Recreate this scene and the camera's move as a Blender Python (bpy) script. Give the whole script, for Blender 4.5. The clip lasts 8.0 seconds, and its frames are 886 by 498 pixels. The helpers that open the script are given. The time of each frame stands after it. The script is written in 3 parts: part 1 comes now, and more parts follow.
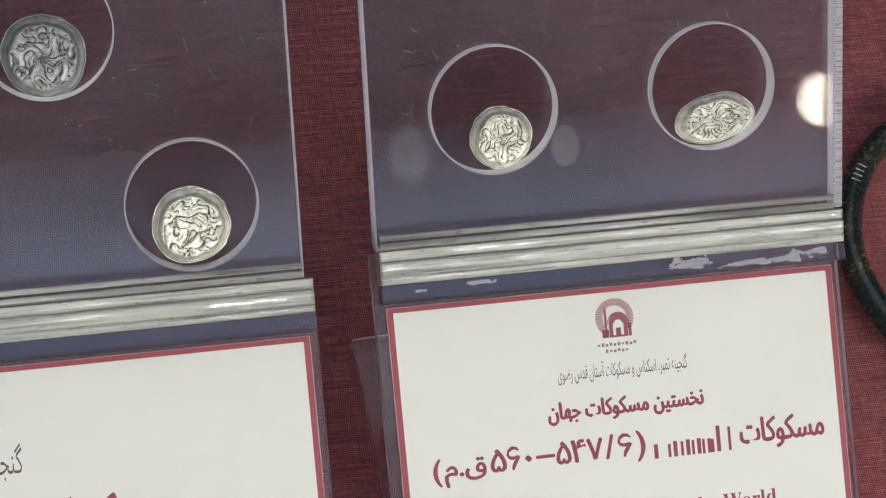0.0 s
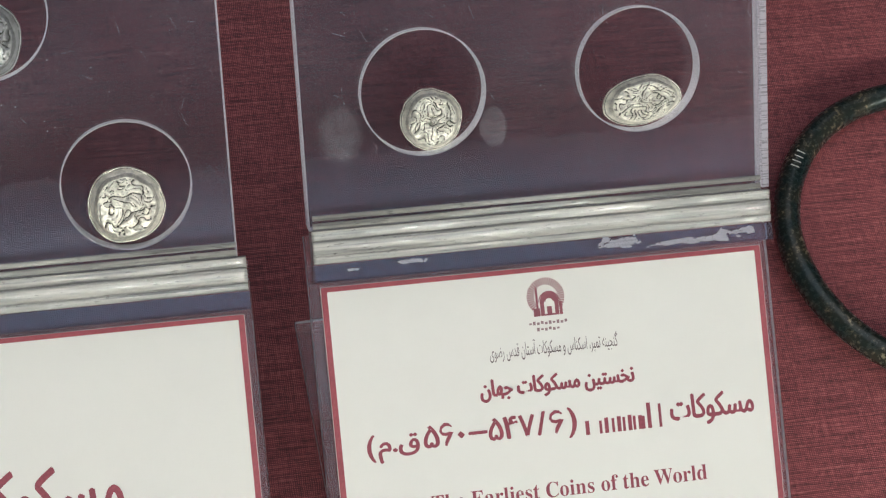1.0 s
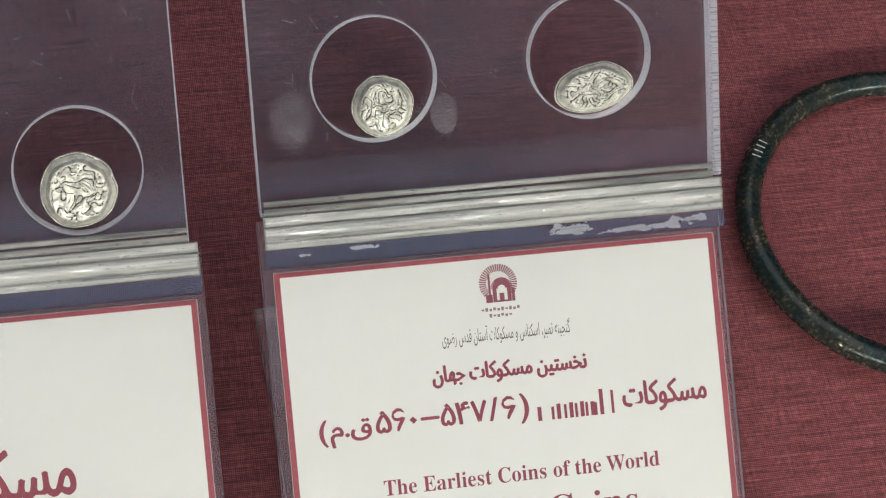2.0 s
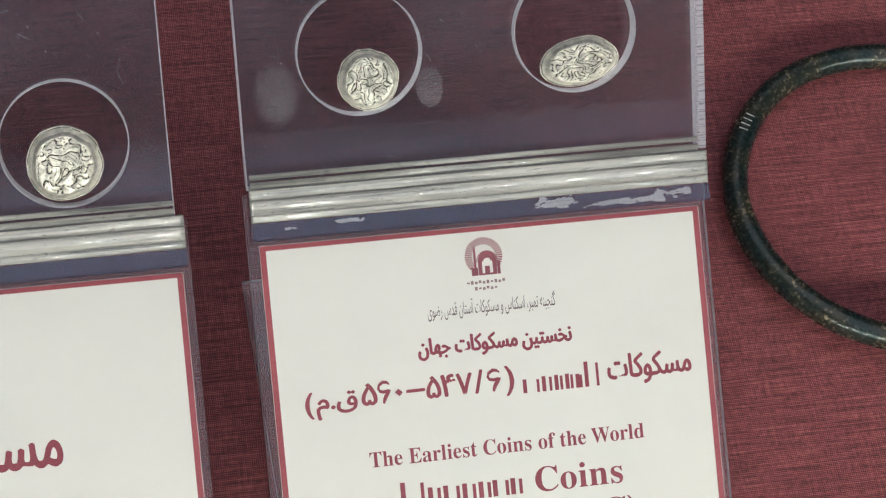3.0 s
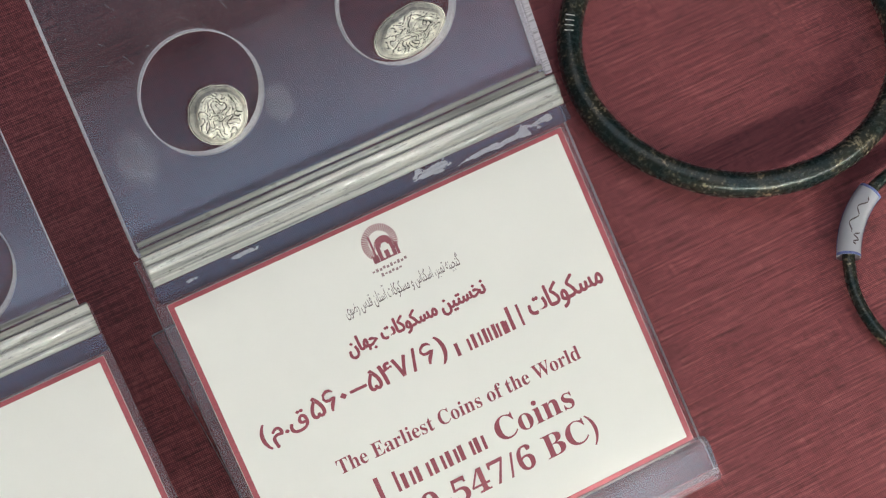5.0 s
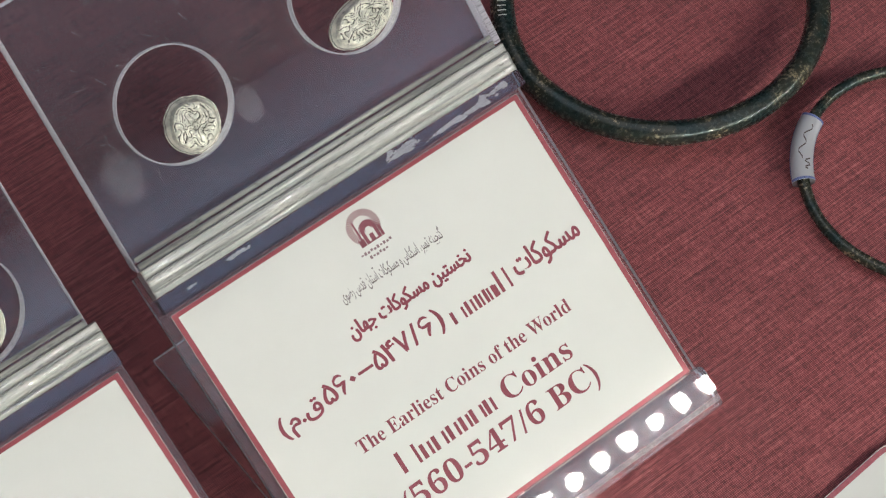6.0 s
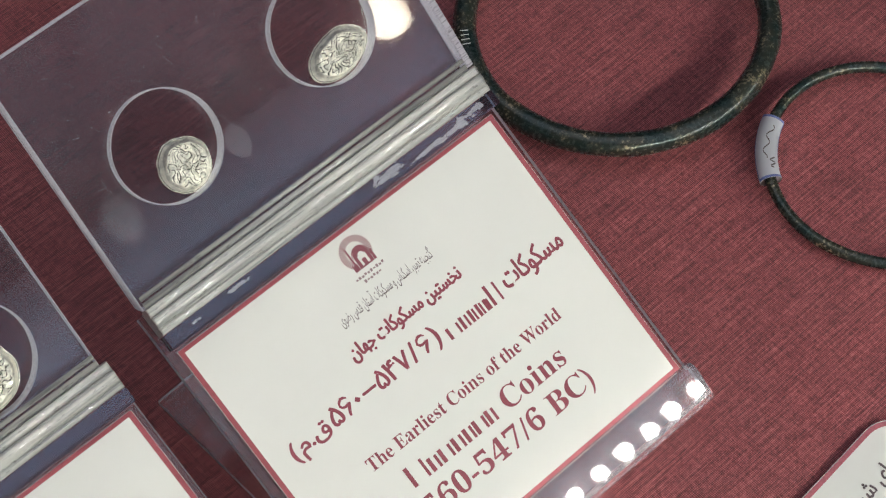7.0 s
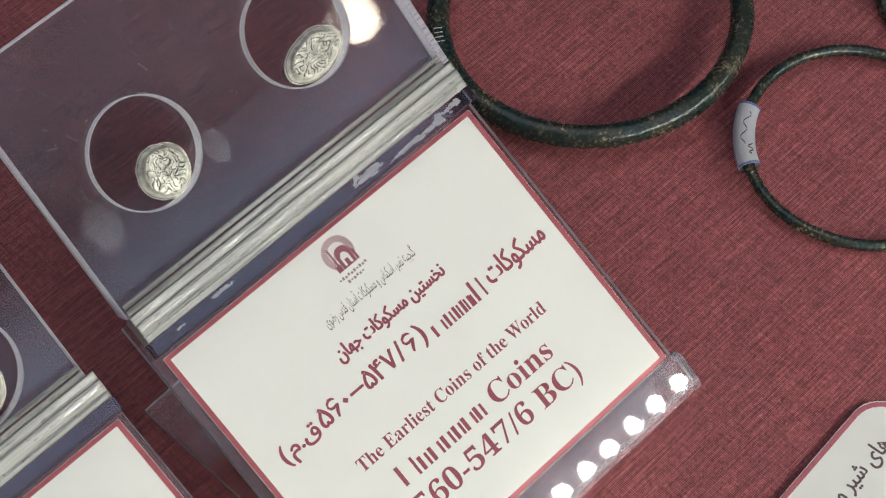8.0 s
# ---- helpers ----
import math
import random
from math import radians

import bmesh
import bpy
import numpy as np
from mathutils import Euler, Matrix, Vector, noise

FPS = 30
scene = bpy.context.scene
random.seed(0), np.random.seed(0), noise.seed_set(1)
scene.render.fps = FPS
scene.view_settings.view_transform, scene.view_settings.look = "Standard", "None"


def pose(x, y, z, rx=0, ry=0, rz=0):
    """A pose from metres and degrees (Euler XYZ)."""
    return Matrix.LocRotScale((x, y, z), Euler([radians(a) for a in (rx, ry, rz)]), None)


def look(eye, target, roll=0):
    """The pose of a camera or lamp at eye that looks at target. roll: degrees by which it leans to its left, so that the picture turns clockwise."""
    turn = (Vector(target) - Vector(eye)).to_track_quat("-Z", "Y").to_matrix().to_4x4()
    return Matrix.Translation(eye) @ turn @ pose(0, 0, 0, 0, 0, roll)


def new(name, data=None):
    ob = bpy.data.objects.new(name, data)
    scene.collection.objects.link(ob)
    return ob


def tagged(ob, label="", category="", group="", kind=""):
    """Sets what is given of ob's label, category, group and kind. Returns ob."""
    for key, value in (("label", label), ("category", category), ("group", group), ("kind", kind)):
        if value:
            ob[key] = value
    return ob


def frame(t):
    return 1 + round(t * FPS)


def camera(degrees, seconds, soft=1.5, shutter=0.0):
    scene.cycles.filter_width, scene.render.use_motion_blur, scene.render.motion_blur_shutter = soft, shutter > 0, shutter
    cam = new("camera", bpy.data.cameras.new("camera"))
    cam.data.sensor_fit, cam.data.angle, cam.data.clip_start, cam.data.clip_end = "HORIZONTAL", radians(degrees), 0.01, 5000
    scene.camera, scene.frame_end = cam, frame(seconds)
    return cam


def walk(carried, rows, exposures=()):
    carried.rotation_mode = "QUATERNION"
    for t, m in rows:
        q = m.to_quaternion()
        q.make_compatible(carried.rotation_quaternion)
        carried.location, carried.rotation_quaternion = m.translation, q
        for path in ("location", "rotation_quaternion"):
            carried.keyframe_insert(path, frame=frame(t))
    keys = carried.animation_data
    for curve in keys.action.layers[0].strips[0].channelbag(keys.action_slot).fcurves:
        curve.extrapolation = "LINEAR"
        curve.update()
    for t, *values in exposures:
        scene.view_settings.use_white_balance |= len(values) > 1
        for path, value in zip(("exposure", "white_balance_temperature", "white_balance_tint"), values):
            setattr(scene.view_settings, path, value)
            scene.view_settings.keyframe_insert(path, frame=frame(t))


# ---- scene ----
cam = camera(26.17, 8.0, soft=1.25)
PATH = [
    (0.0, pose(-0.05561, -0.10069, 0.40845, 28.763, -6.014, -9.363)),
    (0.5, pose(-0.04985, -0.10730, 0.41115, 29.107, -5.799, -9.384)),
    (1.0, pose(-0.03913, -0.11623, 0.41327, 29.486, -5.363, -9.256)),
    (1.5, pose(-0.02945, -0.12183, 0.41399, 29.723, -4.965, -8.882)),
    (3.0, pose(-0.02120, -0.12365, 0.41702, 28.625, -4.800, -8.759)),
    (3.5, pose(-0.01907, -0.11899, 0.41679, 27.952, -4.254, -11.179)),
    (4.0, pose(-0.01860, -0.10914, 0.42243, 26.746, -3.400, -15.965)),
    (4.5, pose(-0.02203, -0.10114, 0.42643, 25.906, -2.133, -21.764)),
    (4.7, pose(-0.02729, -0.09868, 0.42947, 25.608, -1.895, -24.224)),
    (5.8, pose(-0.05742, -0.11273, 0.43629, 27.894, 0.178, -35.548)),
    (6.0, pose(-0.06701, -0.11871, 0.43359, 28.930, 0.383, -37.103)),
    (6.5, pose(-0.08186, -0.12624, 0.43576, 30.401, 0.994, -40.381)),
    (7.0, pose(-0.08779, -0.12398, 0.44092, 30.860, 1.027, -42.008)),
    (7.5, pose(-0.08826, -0.11944, 0.43954, 31.038, 1.144, -43.052)),
    (8.0, pose(-0.08992, -0.12349, 0.43946, 30.937, 1.455, -44.192)),
]
walk(cam, PATH)
scene.view_settings.exposure = 0.0

# ---- world and light levels ----
world = bpy.data.worlds.new("room_air")
scene.world = world
world.use_nodes = True
world.node_tree.nodes["Background"].inputs[0].default_value = (0.8, 0.85, 1.0, 1)
world.node_tree.nodes["Background"].inputs[1].default_value = 0.02
LED_STRENGTH = 357.0
SPOT_STRENGTH = 11.0
PANEL_STRENGTH = 1.2
CEILING_STRENGTH = 0.85

MM = 0.001
TILT = math.atan(0.54)     # slope of the label plate over the cloth
BEND = math.atan(0.25)     # coin plate, steeper than the label plate
# label plane: u along the table, v up the slope, w out of the label; mesh units are metres
SLOPE = Matrix.Rotation(TILT, 4, "X") @ Matrix.Translation((0, 0.090, 0.004))
UPPER = SLOPE @ Matrix.Translation((0, 0.012, 0.0065)) @ Matrix.Rotation(BEND, 4, "X")


# ---- materials ----
def material(name):
    m = bpy.data.materials.new(name)
    m.use_nodes = True
    nt = m.node_tree
    return m, nt, nt.nodes["Principled BSDF"]


def node(nt, kind, **values):
    n = nt.nodes.new(kind)
    for key, value in values.items():
        n.inputs[key.replace("_", " ")].default_value = value
    return n


def coords(nt, scale=(1, 1, 1), space="Object", rot=(0, 0, 0)):
    tc = nt.nodes.new("ShaderNodeTexCoord")
    mp = nt.nodes.new("ShaderNodeMapping")
    mp.inputs["Scale"].default_value = scale
    mp.inputs["Rotation"].default_value = rot
    nt.links.new(tc.outputs[space], mp.inputs["Vector"])
    return mp.outputs["Vector"]


def noise_tex(nt, vec, scale, detail=4.0, rough=0.55):
    n = node(nt, "ShaderNodeTexNoise", Scale=scale, Detail=detail, Roughness=rough)
    nt.links.new(vec, n.inputs["Vector"])
    return n.outputs["Fac"]


def ramp(nt, fac, stops):
    r = nt.nodes.new("ShaderNodeValToRGB")
    while len(r.color_ramp.elements) < len(stops):
        r.color_ramp.elements.new(0.5)
    for e, (p, c) in zip(r.color_ramp.elements, stops):
        e.position = p
        e.color = (c, c, c, 1) if isinstance(c, (int, float)) else (*c, 1)
    nt.links.new(fac, r.inputs["Fac"])
    return r.outputs["Color"]


def maths(nt, op, a, b):
    n = nt.nodes.new("ShaderNodeMath")
    n.operation = op
    for i, x in enumerate((a, b)):
        if isinstance(x, (int, float)):
            n.inputs[i].default_value = x
        else:
            nt.links.new(x, n.inputs[i])
    return n.outputs[0]


def mixed(nt, fac, a, b, blend="MIX"):
    n = nt.nodes.new("ShaderNodeMix")
    n.data_type = "RGBA"
    n.blend_type = blend
    for i, x in ((0, fac), (6, a), (7, b)):
        if isinstance(x, (int, float)):
            n.inputs[i].default_value = x
        elif isinstance(x, tuple):
            n.inputs[i].default_value = (*x, 1)
        else:
            nt.links.new(x, n.inputs[i])
    return n.outputs[2]


def bump(nt, bsdf, height, strength, distance):
    b = node(nt, "ShaderNodeBump", Strength=strength, Distance=distance)
    nt.links.new(height, b.inputs["Height"])
    nt.links.new(b.outputs["Normal"], bsdf.inputs["Normal"])


def cloth_material():
    m, nt, b = material("red_linen")
    warp = nt.nodes.new("ShaderNodeTexWave")
    warp.bands_direction = "Y"
    weft = nt.nodes.new("ShaderNodeTexWave")
    weft.bands_direction = "X"
    v = coords(nt)
    for w, s in ((warp, 690.0), (weft, 640.0)):
        w.inputs["Scale"].default_value = s
        w.inputs["Distortion"].default_value = 3.2
        w.inputs["Detail"].default_value = 2
        w.inputs["Detail Scale"].default_value = 0.6
        nt.links.new(v, w.inputs["Vector"])
    slub = noise_tex(nt, coords(nt, (60, 1900, 1)), 1.0, 3)
    slub2 = noise_tex(nt, coords(nt, (1500, 90, 1)), 1.0, 2)
    spots = noise_tex(nt, coords(nt), 900.0, 2)
    broad = noise_tex(nt, coords(nt), 22.0, 4)
    weave = maths(nt, "MULTIPLY", warp.outputs["Fac"], weft.outputs["Fac"])
    h = maths(nt, "ADD", maths(nt, "MULTIPLY", weave, 0.42), maths(nt, "MULTIPLY", slub, 0.80))
    h = maths(nt, "ADD", h, maths(nt, "MULTIPLY", slub2, 0.3))
    h = maths(nt, "ADD", h, maths(nt, "MULTIPLY", spots, 0.45))
    h = maths(nt, "SUBTRACT", h, 0.385)
    tone = ramp(nt, h, [(0.27, (0.085, 0.0095, 0.0140)), (0.50, (0.255, 0.0340, 0.0400)), (0.72, (0.60, 0.185, 0.180))])
    tone = mixed(nt, 0.6, tone, ramp(nt, broad, [(0.3, (0.70, 0.70, 0.72)), (0.7, (1.0, 1.0, 1.0))]), "MULTIPLY")
    nt.links.new(tone, b.inputs["Base Color"])
    b.inputs["Roughness"].default_value = 0.62
    b.inputs["Specular IOR Level"].default_value = 0.7
    b.inputs["Sheen Weight"].default_value = 0.15
    bump(nt, b, h, 0.8, 0.00025)
    return m


def acrylic_material(name, tint=(0.97, 0.975, 0.98), film=0.007, rough=0.008, wave=0.08):
    """Clear plastic under a thin uneven film: dust, and reflected haze put in as colour."""
    m, nt, b = material(name)
    b.inputs["Base Color"].default_value = (*tint, 1)
    b.inputs["Transmission Weight"].default_value = 1.0
    b.inputs["IOR"].default_value = 1.49
    b.inputs["Roughness"].default_value = rough
    v = coords(nt)
    smear = noise_tex(nt, v, 45.0, 5)
    fine = noise_tex(nt, v, 1100.0, 3)
    # bluish diffuse layer: dust plus the pale veil of room reflections
    dust = node(nt, "ShaderNodeBsdfDiffuse", Color=(0.64, 0.66, 0.76, 1))
    mix = nt.nodes.new("ShaderNodeMixShader")
    grain = maths(nt, "MULTIPLY", ramp(nt, smear, [(0.3, 0.45), (0.7, 1.4)]), ramp(nt, fine, [(0.35, 0.7), (0.72, 1.5)]))
    nt.links.new(maths(nt, "MULTIPLY", grain, film), mix.inputs[0])
    nt.links.new(b.outputs[0], mix.inputs[1])
    nt.links.new(dust.outputs[0], mix.inputs[2])
    nt.links.new(mix.outputs[0], nt.nodes["Material Output"].inputs["Surface"])
    bump(nt, b, maths(nt, "ADD", smear, maths(nt, "MULTIPLY", noise_tex(nt, v, 420.0, 3), wave)), wave, 0.0003)
    return m


def frosted_material(name, white):
    """Saw-cut edge of a clear plastic sheet: pale, scattering, streaked along the cut."""
    m, nt, b = material(name)
    v = coords(nt, (140, 2600, 2600))
    lines = noise_tex(nt, v, 1.0, 4)
    spots = noise_tex(nt, coords(nt), 700.0, 4)
    nt.links.new(ramp(nt, lines, [(0.3, (0.55, 0.54, 0.58)), (0.7, (0.84, 0.83, 0.86))]), b.inputs["Base Color"])
    nt.links.new(ramp(nt, spots, [(0.35, white * 0.5), (0.65, white)]), b.inputs["Transmission Weight"])
    b.inputs["IOR"].default_value = 1.49
    nt.links.new(ramp(nt, lines, [(0.3, 0.18), (0.7, 0.42)]), b.inputs["Roughness"])
    bump(nt, b, lines, 0.5, 0.0002)
    inner = node(nt, "ShaderNodeBsdfTranslucent", Color=(0.80, 0.77, 0.84, 1))
    mix = node(nt, "ShaderNodeMixShader", Fac=0.5)
    nt.links.new(b.outputs[0], mix.inputs[1])
    nt.links.new(inner.outputs[0], mix.inputs[2])
    nt.links.new(mix.outputs[0], nt.nodes["Material Output"].inputs["Surface"])
    return m


def ridged_material(name):
    """Pale translucent resin in the seam, rippled along its length."""
    m, nt, b = material(name)
    streak = noise_tex(nt, coords(nt, (35, 1500, 1500)), 1.0, 4)
    knots = noise_tex(nt, coords(nt, (330, 1300, 1300)), 1.0, 5, 0.65)
    nt.links.new(ramp(nt, streak, [(0.30, (0.16, 0.16, 0.155)), (0.42, (0.33, 0.33, 0.30)), (0.62, (0.52, 0.51, 0.455))]), b.inputs["Base Color"])
    b.inputs["Transmission Weight"].default_value = 0.25
    b.inputs["IOR"].default_value = 1.5
    b.inputs["Specular IOR Level"].default_value = 0.5
    nt.links.new(ramp(nt, knots, [(0.35, 0.25), (0.65, 0.5)]), b.inputs["Roughness"])
    bump(nt, b, maths(nt, "ADD", streak, maths(nt, "MULTIPLY", knots, 1.4)), 0.35, 0.00013)
    b.inputs["Coat Weight"].default_value = 1.0
    b.inputs["Coat Roughness"].default_value = 0.02
    b.inputs["Coat IOR"].default_value = 1.5
    ripple = node(nt, "ShaderNodeBump", Strength=0.05, Distance=0.0001)
    nt.links.new(knots, ripple.inputs["Height"])
    nt.links.new(ripple.outputs["Normal"], b.inputs["Coat Normal"])
    return m


def print_material(name):
    """A greasy finger mark: mostly clear, pale ridges."""
    m, nt, b = material(name)
    v = coords(nt)
    wave = nt.nodes.new("ShaderNodeTexWave")
    wave.wave_type = "RINGS"
    wave.rings_direction = "Z"
    wave.inputs["Scale"].default_value = 480.0
    wave.inputs["Distortion"].default_value = 6.0
    wave.inputs["Detail Scale"].default_value = 0.3
    nt.links.new(v, wave.inputs["Vector"])
    patch = noise_tex(nt, v, 180.0, 4)
    grad = nt.nodes.new("ShaderNodeTexGradient")
    grad.gradient_type = "SPHERICAL"
    nt.links.new(coords(nt, (185, 132, 1)), grad.inputs["Vector"])
    fade = ramp(nt, grad.outputs["Fac"], [(0.0, 0.0), (0.45, 1.0)])
    a = maths(nt, "MULTIPLY", ramp(nt, wave.outputs["Fac"], [(0.2, 0.06), (0.8, 0.17)]), ramp(nt, patch, [(0.3, 0.4), (0.6, 1.0)]))
    nt.links.new(maths(nt, "MULTIPLY", a, fade), b.inputs["Alpha"])
    b.inputs["Base Color"].default_value = (0.62, 0.63, 0.68, 1)
    b.inputs["Roughness"].default_value = 0.6
    return m


def paper_material(name, colour):
    m, nt, b = material(name)
    f = noise_tex(nt, coords(nt), 2500.0, 3)
    g = noise_tex(nt, coords(nt), 40.0, 3)
    c = mixed(nt, 0.5, colour, ramp(nt, g, [(0.3, tuple(x * 0.95 for x in colour)), (0.7, colour)]))
    nt.links.new(c, b.inputs["Base Color"])
    b.inputs["Roughness"].default_value = 0.55
    b.inputs["Specular IOR Level"].default_value = 0.35
    bump(nt, b, f, 0.12, 0.00005)
    return m


def ink_material(name, colour):
    m, nt, b = material(name)
    f = noise_tex(nt, coords(nt), 1800.0, 3)
    nt.links.new(ramp(nt, f, [(0.3, tuple(x * 0.8 for x in colour)), (0.7, tuple(min(1, x * 1.15) for x in colour))]), b.inputs["Base Color"])
    b.inputs["Roughness"].default_value = 0.5
    return m


def silver_material(name, face):
    m, nt, b = material(name)
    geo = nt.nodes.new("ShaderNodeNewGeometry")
    # face colour goes dark in the creases and duller in noise blotches
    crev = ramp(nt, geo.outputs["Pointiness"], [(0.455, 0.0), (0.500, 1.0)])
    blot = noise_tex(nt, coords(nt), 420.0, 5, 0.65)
    mottle = ramp(nt, blot, [(0.36, 0.55), (0.58, 1.0)])
    k = maths(nt, "MULTIPLY", crev, mottle)
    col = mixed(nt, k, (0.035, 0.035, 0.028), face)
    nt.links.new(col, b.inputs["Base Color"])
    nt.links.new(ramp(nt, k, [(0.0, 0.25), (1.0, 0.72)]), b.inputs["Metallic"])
    nt.links.new(ramp(nt, blot, [(0.3, 0.52), (0.7, 0.32)]), b.inputs["Roughness"])
    bump(nt, b, noise_tex(nt, coords(nt), 1800.0, 4), 0.35, 0.00012)
    return m


def bronze_material(name, wear):
    m, nt, b = material(name)
    v = coords(nt)
    big = noise_tex(nt, v, 130.0, 6, 0.65)
    fine = noise_tex(nt, v, 900.0, 4, 0.6)
    base = mixed(nt, ramp(nt, big, [(0.4, 0.0), (0.6, 1.0)]), (0.020, 0.036, 0.034), (0.055, 0.055, 0.040))
    bare = ramp(nt, maths(nt, "ADD", maths(nt, "MULTIPLY", fine, 0.55), maths(nt, "MULTIPLY", big, 0.5)), [(0.60 - wear, 0.0), (0.68, 1.0)])
    nt.links.new(mixed(nt, bare, base, (0.42, 0.35, 0.22)), b.inputs["Base Color"])
    nt.links.new(ramp(nt, bare, [(0.0, 0.35), (1.0, 0.9)]), b.inputs["Metallic"])
    nt.links.new(ramp(nt, fine, [(0.3, 0.18), (0.7, 0.34)]), b.inputs["Roughness"])
    bump(nt, b, maths(nt, "ADD", fine, big), 0.2, 0.0002)
    return m


def plain_material(name, colour, rough=0.7):
    m, nt, b = material(name)
    f = noise_tex(nt, coords(nt), 6.0, 5)
    nt.links.new(ramp(nt, f, [(0.3, tuple(x * 0.85 for x in colour)), (0.7, colour)]), b.inputs["Base Color"])
    b.inputs["Roughness"].default_value = rough
    bump(nt, b, noise_tex(nt, coords(nt), 90.0, 4), 0.1, 0.002)
    return m


def glow_material(name, colour, strength):
    m, nt, b = material(name)
    b.inputs["Base Color"].default_value = (0.8, 0.8, 0.8, 1)
    b.inputs["Emission Color"].default_value = (*colour, 1)
    b.inputs["Emission Strength"].default_value = strength
    return m


CLOTH = cloth_material()
ACRYLIC = acrylic_material("clear_acrylic")
# the dark tint stands for shade on the cloth behind the coins
SHADE_TINT = acrylic_material("shade_tinted_sheet", (0.67, 0.80, 0.86), 0.013, 0.03, 0.03)
ACRYLIC_LIP = acrylic_material("clear_acrylic_lip", (0.96, 0.97, 0.96), 0.10, 0.015, 0.05)
# navy tint paints in the bar's dark blue reflection of the room
ACRYLIC_BAR = acrylic_material("reflection_tinted_bar", (0.50, 0.64, 0.82), 0.010, 0.01, 0.05)
RIDGED = ridged_material("cast_resin_seam")
FROSTED = frosted_material("sawn_acrylic_edge", 0.2)
EDGE_STRIP = frosted_material("bright_edge_strip", 0.75)
GLUE = frosted_material("dried_glue", 0.15)
FINGER = print_material("finger_grease")
PAPER = paper_material("card_paper", (0.78, 0.77, 0.71))
TAG_PAPER = paper_material("tag_paper", (0.74, 0.74, 0.76))
RED_INK = ink_material("crimson_ink", (0.34, 0.065, 0.08))
TEXT_INK = ink_material("maroon_ink", (0.27, 0.045, 0.065))
GREY_INK = ink_material("grey_brown_ink", (0.12, 0.085, 0.085))
EMBLEM_INK = ink_material("faded_maroon_ink", (0.29, 0.085, 0.105))
CAPTION_INK = ink_material("faded_rose_ink", (0.30, 0.20, 0.20))
PINK_INK = ink_material("rose_ink", (0.42, 0.12, 0.14))
BLUE_INK = ink_material("blue_ink", (0.16, 0.2, 0.42))
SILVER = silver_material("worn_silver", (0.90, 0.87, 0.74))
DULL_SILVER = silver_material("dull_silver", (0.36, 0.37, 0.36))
DUST = plain_material("dust_fleck", (0.75, 0.75, 0.76), 0.8)
SCRATCH = plain_material("scratch_white", (0.55, 0.57, 0.62), 0.5)
BRONZE = bronze_material("patinated_bronze", 0.012)
BRONZE_WORN = bronze_material("worn_bronze", 0.0)
PLASTER = plain_material("grey_plaster", (0.30, 0.29, 0.30))
DARK_WOOD = plain_material("dark_wood", (0.06, 0.04, 0.035), 0.5)
CARPET = plain_material("dark_carpet", (0.07, 0.05, 0.05), 0.9)
ALUMINIUM = plain_material("grey_aluminium", (0.35, 0.35, 0.36), 0.4)
LED_GLOW = glow_material("led_glow", (0.99, 1.0, 0.905), LED_STRENGTH)
SPOT_GLOW = glow_material("spot_glow", (1.0, 0.86, 0.68), SPOT_STRENGTH)
PANEL_GLOW = glow_material("panel_glow", (0.50, 0.68, 1.0), PANEL_STRENGTH)
fade_nodes = PANEL_GLOW.node_tree
rise_axis = fade_nodes.nodes.new("ShaderNodeSeparateXYZ")
fade_nodes.links.new(coords(fade_nodes), rise_axis.inputs[0])
fade_nodes.links.new(maths(fade_nodes, "MULTIPLY", ramp(fade_nodes, maths(fade_nodes, "ADD", maths(fade_nodes, "MULTIPLY", rise_axis.outputs["Z"], 1.25), 0.5), [(0.55, 1.0), (1.0, 0.05)]), PANEL_STRENGTH),
                     fade_nodes.nodes["Principled BSDF"].inputs["Emission Strength"])
CEILING_GLOW = glow_material("ceiling_glow", (0.86, 0.86, 1.0), CEILING_STRENGTH)


# ---- building helpers ----
def mesh_from(bm, name, mat, smooth=False):
    me = bpy.data.meshes.new(name)
    bm.normal_update()
    bm.to_mesh(me)
    bm.free()
    me.materials.append(mat)
    if smooth:
        me.shade_smooth()
    return me


def part(name, bm, mat, parent, label="", at=None, smooth=False, edge=None):
    me = bm if isinstance(bm, bpy.types.Mesh) else mesh_from(bm, name, mat, smooth)
    if edge:
        me.materials.append(edge)
    ob = new(name, me)
    ob.parent = parent
    if at is not None:
        ob.matrix_basis = at
    return tagged(ob, label)


def thing(name, label, category, at=None, group="", kind=""):
    ob = new(name)
    ob.empty_display_size = 0.01
    if at is not None:
        ob.matrix_basis = at
    return tagged(ob, label, category, group, kind)


def box(x0, x1, y0, y1, z0, z1, bevel=0.0, segments=2):
    bm = bmesh.new()
    bmesh.ops.create_cube(bm, size=1)
    for v in bm.verts:
        v.co = Vector((x0 if v.co.x < 0 else x1, y0 if v.co.y < 0 else y1, z0 if v.co.z < 0 else z1))
    if bevel:
        bmesh.ops.bevel(bm, geom=bm.edges[:], offset=bevel, segments=segments, affect="EDGES", profile=0.6)
    return bm


def prism(profile, x0, x1):
    """A straight bar along x with the given closed outline in y, z."""
    bm = bmesh.new()
    a = [bm.verts.new((x0, y, z)) for y, z in profile]
    b = [bm.verts.new((x1, y, z)) for y, z in profile]
    n = len(profile)
    for i in range(n):
        bm.faces.new((a[i], a[(i + 1) % n], b[(i + 1) % n], b[i]))
    bm.faces.new(a[::-1])
    bm.faces.new(b)
    bmesh.ops.recalc_face_normals(bm, faces=bm.faces[:])
    return bm


